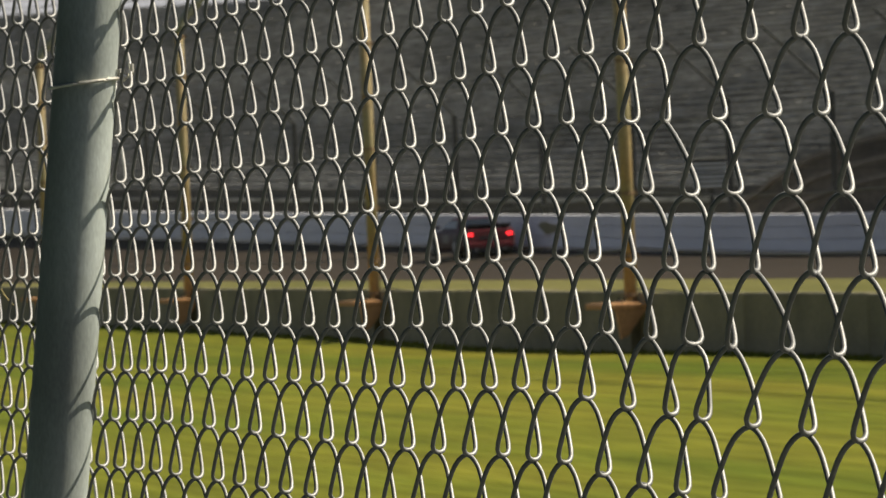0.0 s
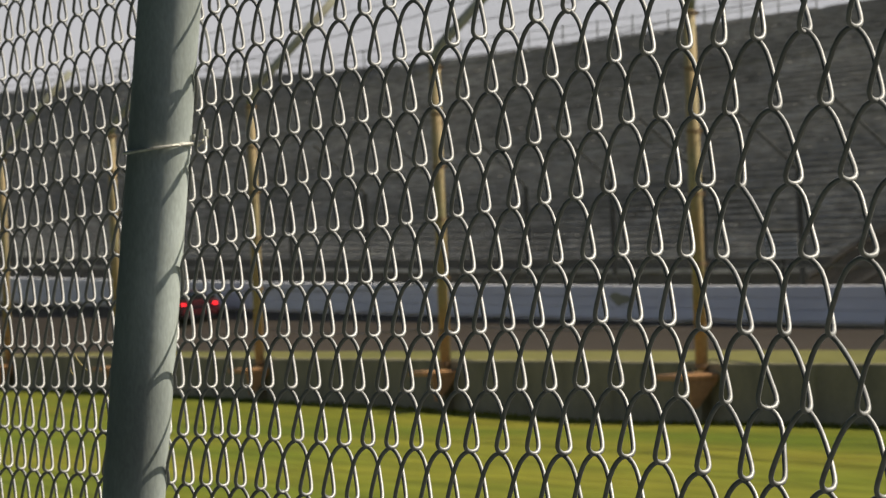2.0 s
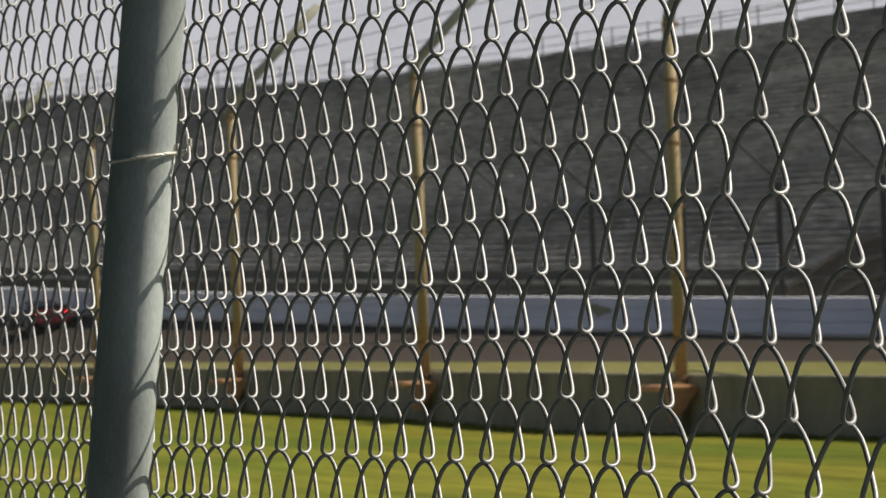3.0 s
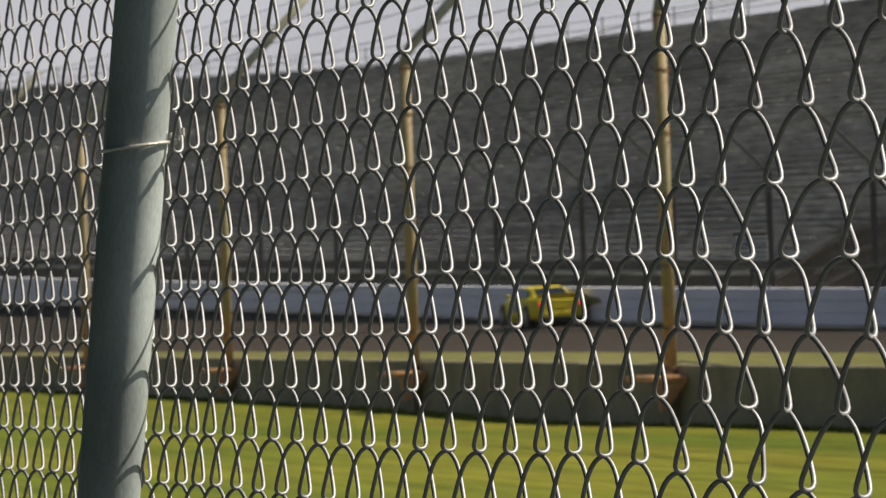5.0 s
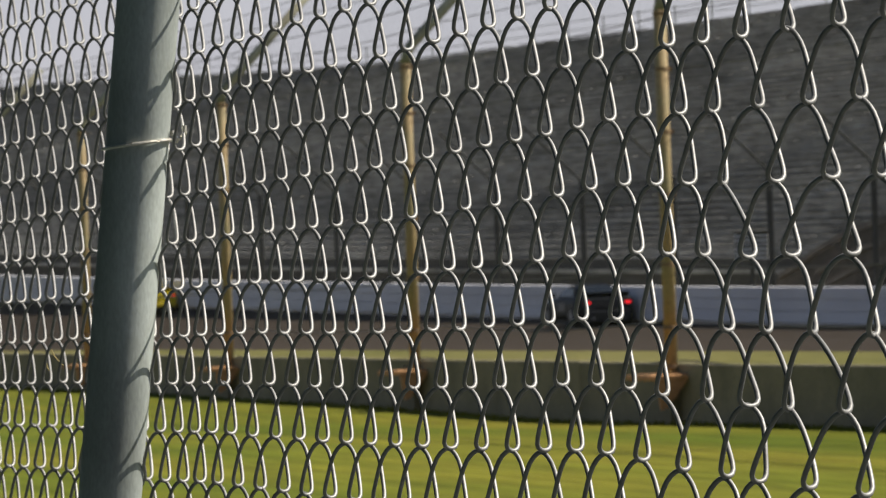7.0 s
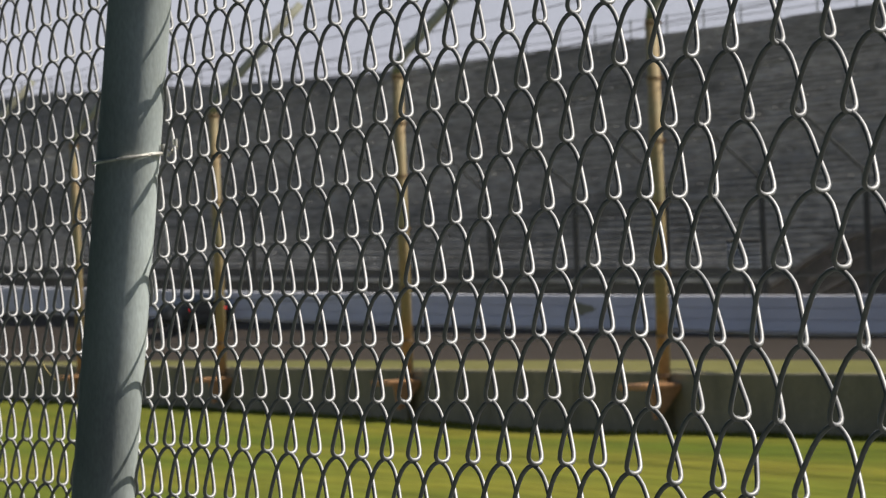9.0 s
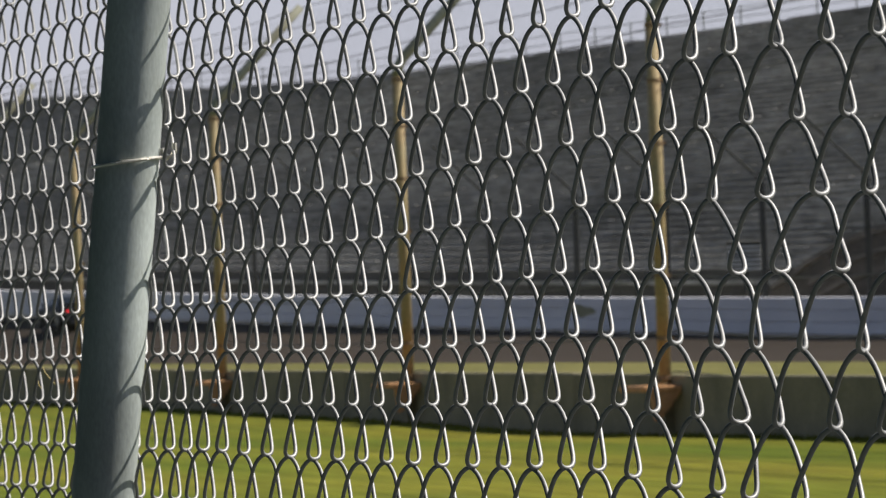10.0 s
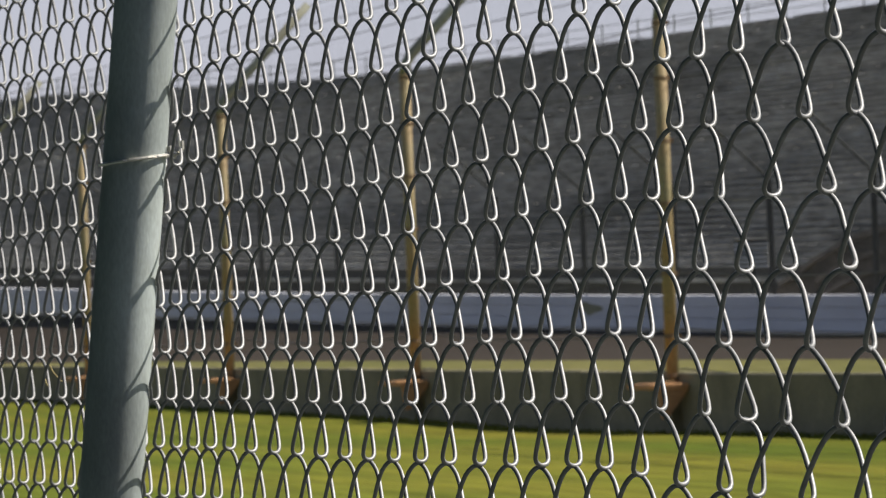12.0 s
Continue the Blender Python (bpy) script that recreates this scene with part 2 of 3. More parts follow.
def build_ground():
    bm = bmesh.new()
    xs = [-2500, -300, -60, 10, 18, 20, 21, 22, 24, 30, 43, 60, 120, 400, 3000]
    ys = [-2500, -400, -60, 0, 40, 50, 55, 60, 64, 67, 70, 73, 76, 79, 82, 85, 88, 91, 94, 97, 100, 105, 110, 120, 140, 170, 200, 300, 600, 1200, 3500]
    grid = [[bm.verts.new((x, y, ground_z(x, y))) for y in ys] for x in xs]
    for i in range(len(xs) - 1):
        for j in range(len(ys) - 1):
            bm.faces.new((grid[i][j], grid[i + 1][j], grid[i + 1][j + 1], grid[i][j + 1]))
    tagged(part("ground", bm, M_GRASS, smooth=True), "sunlit mown green infield grass", "grass", kind="structure")


def build_near_side():
    """Asphalt under the camera, walls and canopy closing the place: unseen, added to dim the fence's shaded side."""
    # out of view, added as a dark floor to limit bounce light
    bm = bmesh.new()
    box(bm, -1.5, 6.0, -4.0, 45, -0.2, 0.012)
    tagged(part("pavement", bm, M_WALKWAY), "unseen dark asphalt added beside the fence to set its bounce light", "pavement", kind="structure")
    # unseen walls, added to cut the light on the camera side of the fence
    bm = bmesh.new()
    box(bm, -1.8, -1.5, -4.0, 45, -0.2, 8.0, 0.02)
    tagged(part("wall_blocker_back", bm, M_BLOCKER), "unseen dark teal wall, added to block light behind the camera", "wall", kind="structure")
    bm = bmesh.new()
    box(bm, -1.8, 7.0, -4.3, -4.004, -0.2, 8.0, 0.02)
    tagged(part("wall_blocker_end", bm, M_BLOCKER), "unseen dark teal end wall, added to block light", "wall", kind="structure")
    # unseen canopy, added to hold off skylight from overhead
    bm = bmesh.new()
    box(bm, -1.5, 0.25, -4.0, 45, 3.1, 3.25, 0.01)
    tagged(part("ceiling", bm, M_BLOCKER), "unseen dark canopy, added to keep skylight off the fence", "ceiling", kind="structure")


def build_track():
    bm = bmesh.new()
    rings = []
    for s in stations(-150, 640, 6):
        x, y, a = along(s, 0.3)
        xi, yi = inner_edge(s)
        ring = []
        for k in range(13):
            q = k / 12
            ring.append((xi + (x - xi) * q, yi + (y - yi) * q, 0.012 + wall_foot(s) * q ** 1.3))
        rings.append(ring)
    loft(bm, rings, closed=False)
    bmesh.ops.recalc_face_normals(bm, faces=bm.faces)
    verge = bmesh.new()
    loft(verge, [[(PIT_X + 0.32, s, 0.04), (PIT_X + 8.0, s, 0.04), (inner_edge(s)[0] - 1.0, inner_edge(s)[1], 0.035), (*inner_edge(s), 0.008)] for s in stations(-150, 640, 6)], closed=False)
    bmesh.ops.recalc_face_normals(verge, faces=verge.faces)
    tagged(part("ground_verge", verge, M_VERGE, smooth=True), "pale dusty dry grass verge beside the track", "grass", kind="structure")
    tagged(part("road", bm, M_ASPH, smooth=True), "worn grey-brown banked asphalt race track", "race track", kind="structure")


def tuft_band():
    """Longer grass along the foot of the low wall."""
    rnd = random.Random(4)
    verts, faces = [], []
    for i in range(7000):
        y = 55 + 75 * rnd.random() ** 1.3
        x = PIT_X - 0.03 - 0.5 * rnd.random() ** 2
        h = 0.02 + 0.05 * rnd.random() ** 2
        a = rnd.random() * 3.14
        dx, dy = 0.02 * math.cos(a), 0.02 * math.sin(a)
        lx, ly = rnd.uniform(-0.04, 0.04), rnd.uniform(-0.04, 0.04)
        k = len(verts)
        g = ground_z(x, y)
        verts += [(x - dx, y - dy, g - 0.03), (x + dx, y + dy, g - 0.03), (x + lx, y + ly, g + h)]
        faces.append((k, k + 1, k + 2))
    me = bpy.data.meshes.new("grass")
    me.from_pydata(verts, [], faces)
    me.materials.append(M_GRASS)
    tagged(new("grass", me), "longer grass at the foot of the concrete wall", "grass", kind="stuff")


# ---- low concrete wall with its tall fence posts ----

POST_GAP, POST_FIRST = 15.07, 74.4


def build_pit_wall():
    wall = empty("wall_pit")
    tagged(wall, "low weathered concrete wall, its near face in shade", "wall", kind="structure")
    bm = bmesh.new()
    box(bm, PIT_X, PIT_X + PIT_THICK, 0.008, POST_GAP / 3 - 0.008, -0.3, PIT_TOP, 0.015)
    first = part("panel", bm, M_CONC, wall)
    for i in range(-9, 27):
        y = POST_FIRST + i * POST_GAP / 3
        rise = 0.0013 * (y - 85)
        if i == -9:
            first.location = (0, y, rise)
            continue
        ob = new("panel", first.data)
        ob.parent = wall
        ob.location = (0, y, rise + 0.006 * math.sin(i * 2.1))


def build_fence_post():
    """A tall catch-fence post on a stub of wall, with an arm that leans over the track."""
    post = empty("catch_fence_post")
    tagged(post, "tall rusting tan steel catch-fence post on a stained concrete stub", "fence post", "catch fence posts")
    bm = bmesh.new()
    loft(bm, [[(-0.14, -0.2, -0.3), (0.0, -0.2, -0.3), (0.0, 0.2, -0.3), (-0.14, 0.2, -0.3)],
              [(-0.14, -0.2, 0.538), (0.0, -0.2, 0.538), (0.0, 0.2, 0.538), (-0.14, 0.2, 0.538)]])
    part("stub", bm, M_CONC, post, "grey concrete stub")
    bm = bmesh.new()
    prof = [(-0.44, 0.538), (-0.005, 0.538), (-0.29, 0.18), (-0.38, 0.14)]
    loft(bm, [[(x, -0.60, z) for x, z in prof], [(x, -0.52, z) for x, z in prof]])
    bmesh.ops.recalc_face_normals(bm, faces=bm.faces)
    part("gusset", bm, M_PIER, post, "rust-orange steel gusset")
    bm = bmesh.new()
    box(bm, -0.56, -0.004, -0.62, 0.55, 0.54, 0.62, 0.015)
    part("cap", bm, M_PIER, post, "rust-stained ledge plate")
    bm = bmesh.new()
    r = 0.088
    px = -0.06
    tube(bm, [(px, 0, 0.622), (px, 0, 3.0), (px, 0, 5.55)], r, 14)
    part("pole", bm, M_POLE, post, smooth=True)
    bm = bmesh.new()
    tube(bm, [(px, 0, 5.55), (px + 0.03, 0, 5.72), (px + 0.12, 0, 5.86), (px + 0.9, 0, 6.66), (px + 1.75, 0, 7.55)], [0.087, 0.087, 0.086, 0.084, 0.078], 12)
    part("arm", bm, M_ARM, post, "grey-green weathered arm", smooth=True)
    for z in (0.72, 1.25, 2.1, 3.05, 3.9, 4.75, 5.5):
        bm = bmesh.new()
        tube(bm, [(px, 0, z - 0.025), (px, 0, z + 0.025)], r + 0.008, 14)
        box(bm, px + r, px + r + 0.05, -0.02, 0.02, z - 0.03, z + 0.03)
        part("clamp", bm, M_CLAMP, post)
    bm = bmesh.new()
    box(bm, px - 0.17, px + 0.17, -0.17, 0.17, 0.622, 0.647, 0.005)
    part("base_plate", bm, M_POLE, post)
    for dx in (-0.13, 0.13):
        for dy in (-0.13, 0.13):
            bm = bmesh.new()
            tube(bm, [(px + dx, dy, 0.645), (px + dx, dy, 0.69)], 0.018, 6)
            part("bolt", bm, M_DARK, post)
    ys = [POST_FIRST + i * POST_GAP for i in range(-3, 9)]
    post.matrix_basis = pose(PIT_X, ys[0], 0)
    for y in ys[1:]:
        copy_thing(post, pose(PIT_X, y, 0))
    return ys


def build_catch_fence(ys):
    """Cables and woven wire between the posts."""
    fence = empty("catch_fence")
    tagged(fence, "woven wire catch fence with steel cables between the tan posts", "fence")
    px = PIT_X + 0.12
    line = [(0, z) for z in (0.80, 1.35, 2.1, 3.05, 3.9, 4.75, 5.5)]
    line += [(0.12 + d, 5.9 + d * 1.03) for d in (0.3, 0.75, 1.2, 1.63)]
    for dx, z in line:
        bm = bmesh.new()
        pts = []
        for y0, y1 in zip(ys, ys[1:]):
            for k in range(4):
                q = k / 4
                pts.append((px + dx, y0 + (y1 - y0) * q, z - 0.10 * 4 * q * (1 - q) * (1.3 if z < 2.5 else 0.5)))
        pts.append((px + dx, ys[-1], z))
        tube(bm, pts, 0.011 if z < 2.5 else 0.008, 5)
        part("cable", bm, M_CABLE, fence)
    bm = bmesh.new()
    q = px + 0.03
    prof = [(q, 0.72), (q, 5.6), (q + 0.16, 5.94), (q + 1.66, 7.46)]
    loft(bm, [[(x, ys[0], z) for x, z in prof], [(x, ys[-1], z) for x, z in prof]], closed=False)
    part("woven_wire", bm, M_WEAVE, fence, "fine woven steel wire")


# ---- outer wall and its fence ----
def build_outer_wall():
    wall = empty("wall_outer")
    tagged(wall, "long white painted steel and concrete barrier, shaded", "barrier wall", kind="structure")
    bm = bmesh.new()
    sv = stations(-150, 640, 6)
    sweep(bm, lambda s: [(0.16, wall_foot(s) - 0.4), (0.75, wall_foot(s) - 0.4), (0.75, wall_foot(s) + 1.34), (0.16, wall_foot(s) + 1.34)], sv)
    bmesh.ops.recalc_face_normals(bm, faces=bm.faces)
    part("backing_wall", bm, M_WHITE, wall)
    for i in range(3):
        z = 0.10 + i * 0.415
        bm = bmesh.new()
        sweep(bm, lambda s: [(0.0, wall_foot(s) + z + 0.02), (0.02, wall_foot(s) + z), (0.16, wall_foot(s) + z), (0.16, wall_foot(s) + z + 0.405), (0.02, wall_foot(s) + z + 0.405), (0.0, wall_foot(s) + z + 0.385)], sv)
        bmesh.ops.recalc_face_normals(bm, faces=bm.faces)
        part("barrier_tube", bm, M_WHITE, wall)
    x, y, a = along(212.4, -0.012)
    bm = bmesh.new()
    z0 = wall_foot(212.4) + 0.55
    pts = [(-3.4, 0.16), (-2.2, 0.40), (-0.6, 0.46), (0.6, 0.60), (1.7, 0.62), (2.6, 0.40), (1.6, 0.12), (0.4, -0.16), (-0.8, -0.02), (-2.2, 0.05)]
    vs = [bm.verts.new((along(212.4 + 0.55 * py, -0.03)[0], along(212.4 + 0.55 * py, -0.03)[1], z0 + 0.12 + 0.7 * pz)) for py, pz in pts]
    f = bm.faces.new(vs)
    bmesh.ops.extrude_face_region(bm, geom=[f])
    for v in vs:
        v.co.x += 0.012
    part("painted_mark", bm, M_OLIVE, wall, "olive painted mark")


def build_outer_post():
    post = empty("outer_fence_post")
    tagged(post, "dark steel fence post with an arm over the track", "fence post", "outer fence posts")
    bm = bmesh.new()
    box(bm, -0.09, 0.09, -0.09, 0.09, 0, 5.2, 0.01)
    part("pole", bm, M_OUTER, post)
    bm = bmesh.new()
    tube(bm, [(0, 0, 5.1), (-0.12, 0, 5.35), (-2.35, 0, 7.45)], 0.05, 8)
    part("arm", bm, M_OUTER, post)
    first = True
    s = 180.6 - 11.9 * 7
    while s < 470:
        x, y, a = along(s, 1.0)
        m = pose(x, y, wall_foot(s) + 0.2, 0, 0, math.degrees(a))
        if first:
            post.matrix_basis = m
            first = False
        else:
            copy_thing(post, m)
        s += 11.9
    cables = empty("outer_fence")
    tagged(cables, "dark steel cables strung between the outer fence posts", "fence")
    for dz in (1.9, 2.6, 3.4, 4.2, 5.0):
        bm = bmesh.new()
        tube(bm, [(*along(s, 0.9)[:2], wall_foot(s) + 0.2 + dz) for s in stations(96, 466, 8)], 0.014, 5)
        part("cable", bm, M_DARK, cables)


# ---- grandstand ----
STAND_ROWS = 46
STAND_OFF0, STAND_OFF1, STAND_TOP = 5.5, 45.0, 17.3


def build_stand():
    stand = empty("grandstand")
    tagged(stand, "long empty grandstand with many grey bench rows", "grandstand")
    sv = stations(60, 560, 10)

    def front(s):
        return wall_foot(s) + 2.0

    def crest(s):
        q = min(1.0, max(0.0, (s - 350) / 70))
        return STAND_TOP + 1.5 * q * q * (3 - 2 * q)

    def level(s, k):
        q = k / STAND_ROWS
        return front(s) + (crest(s) - front(s)) * (0.86 * q + 0.14 * q * q)

    def off(k):
        return STAND_OFF0 + (STAND_OFF1 - STAND_OFF0) * k / STAND_ROWS

    bm = bmesh.new()

    def steps(s):
        pts = []
        for k in range(STAND_ROWS):
            pts.append((off(k), level(s, k)))
            pts.append((off(k + 1), level(s, k)))
        pts.append((off(STAND_ROWS), level(s, STAND_ROWS)))
        return pts
    sweep(bm, steps, sv, closed=False)
    part("terrace", bm, M_TIER, stand)
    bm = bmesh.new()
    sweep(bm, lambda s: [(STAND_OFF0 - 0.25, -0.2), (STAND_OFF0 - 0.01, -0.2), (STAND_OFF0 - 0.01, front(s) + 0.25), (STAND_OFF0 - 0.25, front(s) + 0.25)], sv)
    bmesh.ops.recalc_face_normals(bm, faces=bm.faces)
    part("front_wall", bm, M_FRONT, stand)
    bm = bmesh.new()
    sweep(bm, lambda s: [(STAND_OFF0 - 0.45, wall_foot(s) + 1.66), (STAND_OFF0 - 0.255, wall_foot(s) + 1.66), (STAND_OFF0 - 0.255, wall_foot(s) + 1.84), (STAND_OFF0 - 0.45, wall_foot(s) + 1.84)], sv)
    bmesh.ops.recalc_face_normals(bm, faces=bm.faces)
    part("ledge", bm, M_TIER, stand)
    bm = bmesh.new()
    sweep(bm, lambda s: [(STAND_OFF1 + 0.02, -0.2), (STAND_OFF1 + 0.4, -0.2), (STAND_OFF1 + 0.4, crest(s) + 0.1), (STAND_OFF1 + 0.02, crest(s) + 0.1)], sv)
    bmesh.ops.recalc_face_normals(bm, faces=bm.faces)
    part("back_wall", bm, M_TIER, stand)
    rnd = random.Random(9)
    for k in range(STAND_ROWS):
        bm = bmesh.new()
        s = 62.0
        while s < 556:
            ds = 17.0
            h = 0.42
            o = off(k) + 0.42
            jit = rnd.uniform(-0.02, 0.02)
            sweep(bm, lambda q: [(o, level(q, k) + h + jit), (o + 0.30, level(q, k) + h + jit), (o + 0.30, level(q, k) + h + 0.05 + jit), (o, level(q, k) + h + 0.05 + jit)], stations(s, s + ds, 8.5))
            s += ds + 1.3
        bmesh.ops.recalc_face_normals(bm, faces=bm.faces)
        part("bench", bm, M_BENCH, stand)
    # rail along the top
    for z in (0.55, 1.1):
        bm = bmesh.new()
        tube(bm, [(*along(s, STAND_OFF1 + 0.2)[:2], crest(s) + 0.1 + z) for s in sv], 0.028, 5)
        part("rail", bm, M_PALE, stand)
    s = 200.0
    bm0 = bmesh.new()
    tube(bm0, [(0, 0, 0), (0, 0, 1.25)], 0.05, 5)
    first = part("rail_post", bm0, M_PALE, stand)
    n = 0
    while s < 480:
        x, y, a = along(s, STAND_OFF1 + 0.2)
        ob = first if n == 0 else new("rail_post", first.data)
        ob.parent = stand
        ob.location = (x, y, crest(s) + 0.08)
        s += 4.8
        n += 1


def build_ramp():
    ramp = empty("stair_ramp")
    tagged(ramp, "dark brown sloping side of a stairway up to the stand", "stairway")
    x0, x1 = WALL_X + 3.6, WALL_X + 5.1
    line = [(206, 1.8), (200, 2.1), (197.6, 2.47), (195.5, 2.95), (191.4, 3.57), (188.5, 3.85), (184, 4.15), (176, 4.5)]
    bm = bmesh.new()
    prof = [(206, 0.0)] + line + [(176, 0.0)]
    loft(bm, [[(x0, y, z) for y, z in prof], [(x1, y, z) for y, z in prof]])
    bmesh.ops.recalc_face_normals(bm, faces=bm.faces)
    part("side_wall", bm, M_RAMP, ramp)
    for name, lift, out in (("coping", 0.02, 0.12), ("ledge", -0.72, 0.08), ("ledge", -1.35, 0.08)):
        bm = bmesh.new()
        steps = line[1:] if lift > 0 else [q for q in line if q[0] < 197]
        loft(bm, [[(x0 - out, y, z + lift), (x0 + 0.02, y, z + lift), (x0 + 0.02, y, z + lift + 0.18), (x0 - out, y, z + lift + 0.18)] for y, z in steps])
        bmesh.ops.recalc_face_normals(bm, faces=bm.faces)
        part(name, bm, M_STAIR, ramp)


LOUVRE_X, LOUVRE_Z = 60.65, 3.40


def build_louvre():
    lv = empty("louvre_box", pose(LOUVRE_X, 202.0, LOUVRE_Z, 0, 0, -12))
    tagged(lv, "pale slatted metal louvre box on a post", "louvre box")
    bm = bmesh.new()
    box(bm, -0.66, 0.66, 0.0, 0.3, -0.56, 0.56, 0.02)
    part("case", bm, M_FRONT, lv)
    bm = bmesh.new()
    tube(bm, [(0, 0.15, -LOUVRE_Z), (0, 0.15, -0.55)], 0.09, 8)
    part("stand_pole", bm, M_OUTER, lv)
    bm = bmesh.new()
    box(bm, -0.70, 0.70, -0.16, -0.004, 0.50, 0.56, 0.01)
    part("hood", bm, M_TIER, lv)
    for i in range(6):
        bm = bmesh.new()
        z = -0.52 + i * 0.165
        loft(bm, [[(x, -0.09, z), (x, 0.0, z + 0.05), (x, 0.0, z + 0.10), (x, -0.09, z + 0.05)] for x in (-0.67, 0.67)])
        bmesh.ops.recalc_face_normals(bm, faces=bm.faces)
        part("slat", bm, M_SLAT, lv)


# ---- race cars ----
def car_section(y, w, zb, zt, crown=0.03):
    half = [(w * 0.80, zb), (w * 0.97, zb + 0.06), (w, zb + 0.22), (w * 0.995, zb + (zt - zb) * 0.62), (w * 0.95, zt - 0.06), (w * 0.84, zt), (w * 0.4, zt + crown)]
    return [(x, y, z) for x, z in half] + [(-x, y, z) for x, z in half[::-1]]


def build_car(color, color2, label, glow, mark, rear):
    car = empty("race_car")
    tagged(car, label, "race car", "race cars")
    paint = mat("car_paint", color, 0.5, 0.0, 0.06, 3.0, coat=0.0, spec=0.1)
    trim = mat("car_stripe", color2, 0.5, 0.0, spec=0.2)
    tail = mat("rear_paint", rear, 0.3, 0.0, 0.1, 3.0, spec=0.5)
    lamp = mat("tail_lamp", (0.35, 0.01, 0.01), 0.25, emit=((1.0, 0.02, 0.03), glow))
    bm = bmesh.new()
    st = [(0.0, 0.80, 0.34, 0.74), (0.05, 0.88, 0.26, 0.88), (0.16, 0.93, 0.22, 0.955), (0.9, 0.965, 0.18, 0.965), (1.5, 0.955, 0.17, 0.94), (2.6, 0.945, 0.17, 0.92), (3.4, 0.955, 0.17, 0.90), (4.1, 0.95, 0.17, 0.82), (4.6, 0.90, 0.16, 0.72), (4.85, 0.80, 0.16, 0.60), (4.95, 0.62, 0.2, 0.48)]
    loft(bm, [car_section(*q) for q in st])
    bmesh.ops.recalc_face_normals(bm, faces=bm.faces)
    part("body", bm, paint, car, smooth=True)
    # cabin: pillars and roof, with glass set into its faces
    bm = bmesh.new()

    def cab(y, wb, wt, zt):
        return [(wb, y, 0.90), (wt, y, zt - 0.05), (wt * 0.86, y, zt), (-wt * 0.86, y, zt), (-wt, y, zt - 0.05), (-wb, y, 0.90)]
    loft(bm, [cab(0.70, 0.74, 0.72, 0.955), cab(1.45, 0.80, 0.62, 1.28), cab(2.0, 0.82, 0.63, 1.335), cab(2.6, 0.83, 0.62, 1.30), cab(3.45, 0.80, 0.76, 0.92)])
    bmesh.ops.recalc_face_normals(bm, faces=bm.faces)
    part("cabin", bm, paint, car, smooth=False)

    def plate(name, pts, material, thick, label=""):
        bm = bmesh.new()
        a, b, c = (Vector(p) for p in pts[:3])
        n = (b - a).cross(c - a).normalized() * thick
        lo = [bm.verts.new(Vector(p)) for p in pts]
        hi = [bm.verts.new(Vector(p) + n) for p in pts]
        bm.faces.new(hi)
        bm.faces.new(lo[::-1])
        for i in range(len(pts)):
            j = (i + 1) % len(pts)
            bm.faces.new((lo[i], lo[j], hi[j], hi[i]))
        return part(name, bm, material, car, label)
    plate("rear_window", [(-0.60, 0.80, 1.005), (0.60, 0.80, 1.005), (0.50, 1.42, 1.272), (-0.50, 1.42, 1.272)], M_GLASS, 0.012)
    plate("windshield", [(0.62, 3.38, 0.965), (-0.62, 3.38, 0.965), (-0.50, 2.66, 1.282), (0.50, 2.66, 1.282)], M_GLASS, 0.012)
    for sgn in (-1, 1):
        pts = [(sgn * 0.795, 1.25, 0.96), (sgn * 0.815, 3.0, 0.96), (sgn * 0.665, 2.55, 1.235), (sgn * 0.655, 1.6, 1.225)]
        plate("side_window", pts if sgn > 0 else pts[::-1], M_GLASS, 0.012)
    # blade on the boot lid
    bm = bmesh.new()
    loft(bm, [[(x, 0.02, 1.09), (x, 0.05, 1.09), (x, 0.26, 0.955), (x, 0.22, 0.95)] for x in (-0.78, -0.4, 0, 0.4, 0.78)])
    bmesh.ops.recalc_face_normals(bm, faces=bm.faces)
    part("spoiler", bm, trim, car)
    bm = bmesh.new()
    box(bm, -0.78, 0.78, -0.05, 0.25, 0.30, 0.50, 0.03)
    part("rear_bumper", bm, tail, car)
    bm = bmesh.new()
    box(bm, -0.84, 0.84, -0.022, 0.12, 0.50, 0.90, 0.03)
    part("rear_fascia", bm, tail, car)
    bm = bmesh.new()
    box(bm, -0.72, 0.72, -0.02, 0.30, 0.16, 0.30, 0.02)
    part("diffuser", bm, M_BLACK, car)
    bm = bmesh.new()
    box(bm, -0.38, 0.20, -0.032, 0.05, 0.56, 0.70, 0.01)
    part("rear_panel", bm, trim, car)
    for sgn in (-1, 1):
        bm = bmesh.new()
        box(bm, min(sgn * 0.58, sgn * 0.80), max(sgn * 0.58, sgn * 0.80), -0.036, 0.08, 0.70, 0.80, 0.02)
        part("tail_light", bm, lamp, car, "glowing red tail light")
        bm = bmesh.new()
        tube(bm, [(sgn * 0.5, -0.06, 0.24), (sgn * 0.5, 0.2, 0.24)], 0.045, 8)
        part("exhaust", bm, M_RIM, car)
        bm = bmesh.new()
        box(bm, min(sgn * 0.90, sgn * 1.04), max(sgn * 0.90, sgn * 1.04), 2.95, 3.10, 0.95, 1.07, 0.02)
        part("mirror", bm, trim, car)
        for y in (0.95, 3.85):
            bm = bmesh.new()
            tube(bm, [(sgn * 0.935, y, 0.36), (sgn * 0.972, y, 0.36)], 0.40, 20)
            part("wheel_arch", bm, M_BLACK, car)
            wheel = empty("wheel", pose(sgn * 0.86, y, 0.335))
            wheel.parent = car
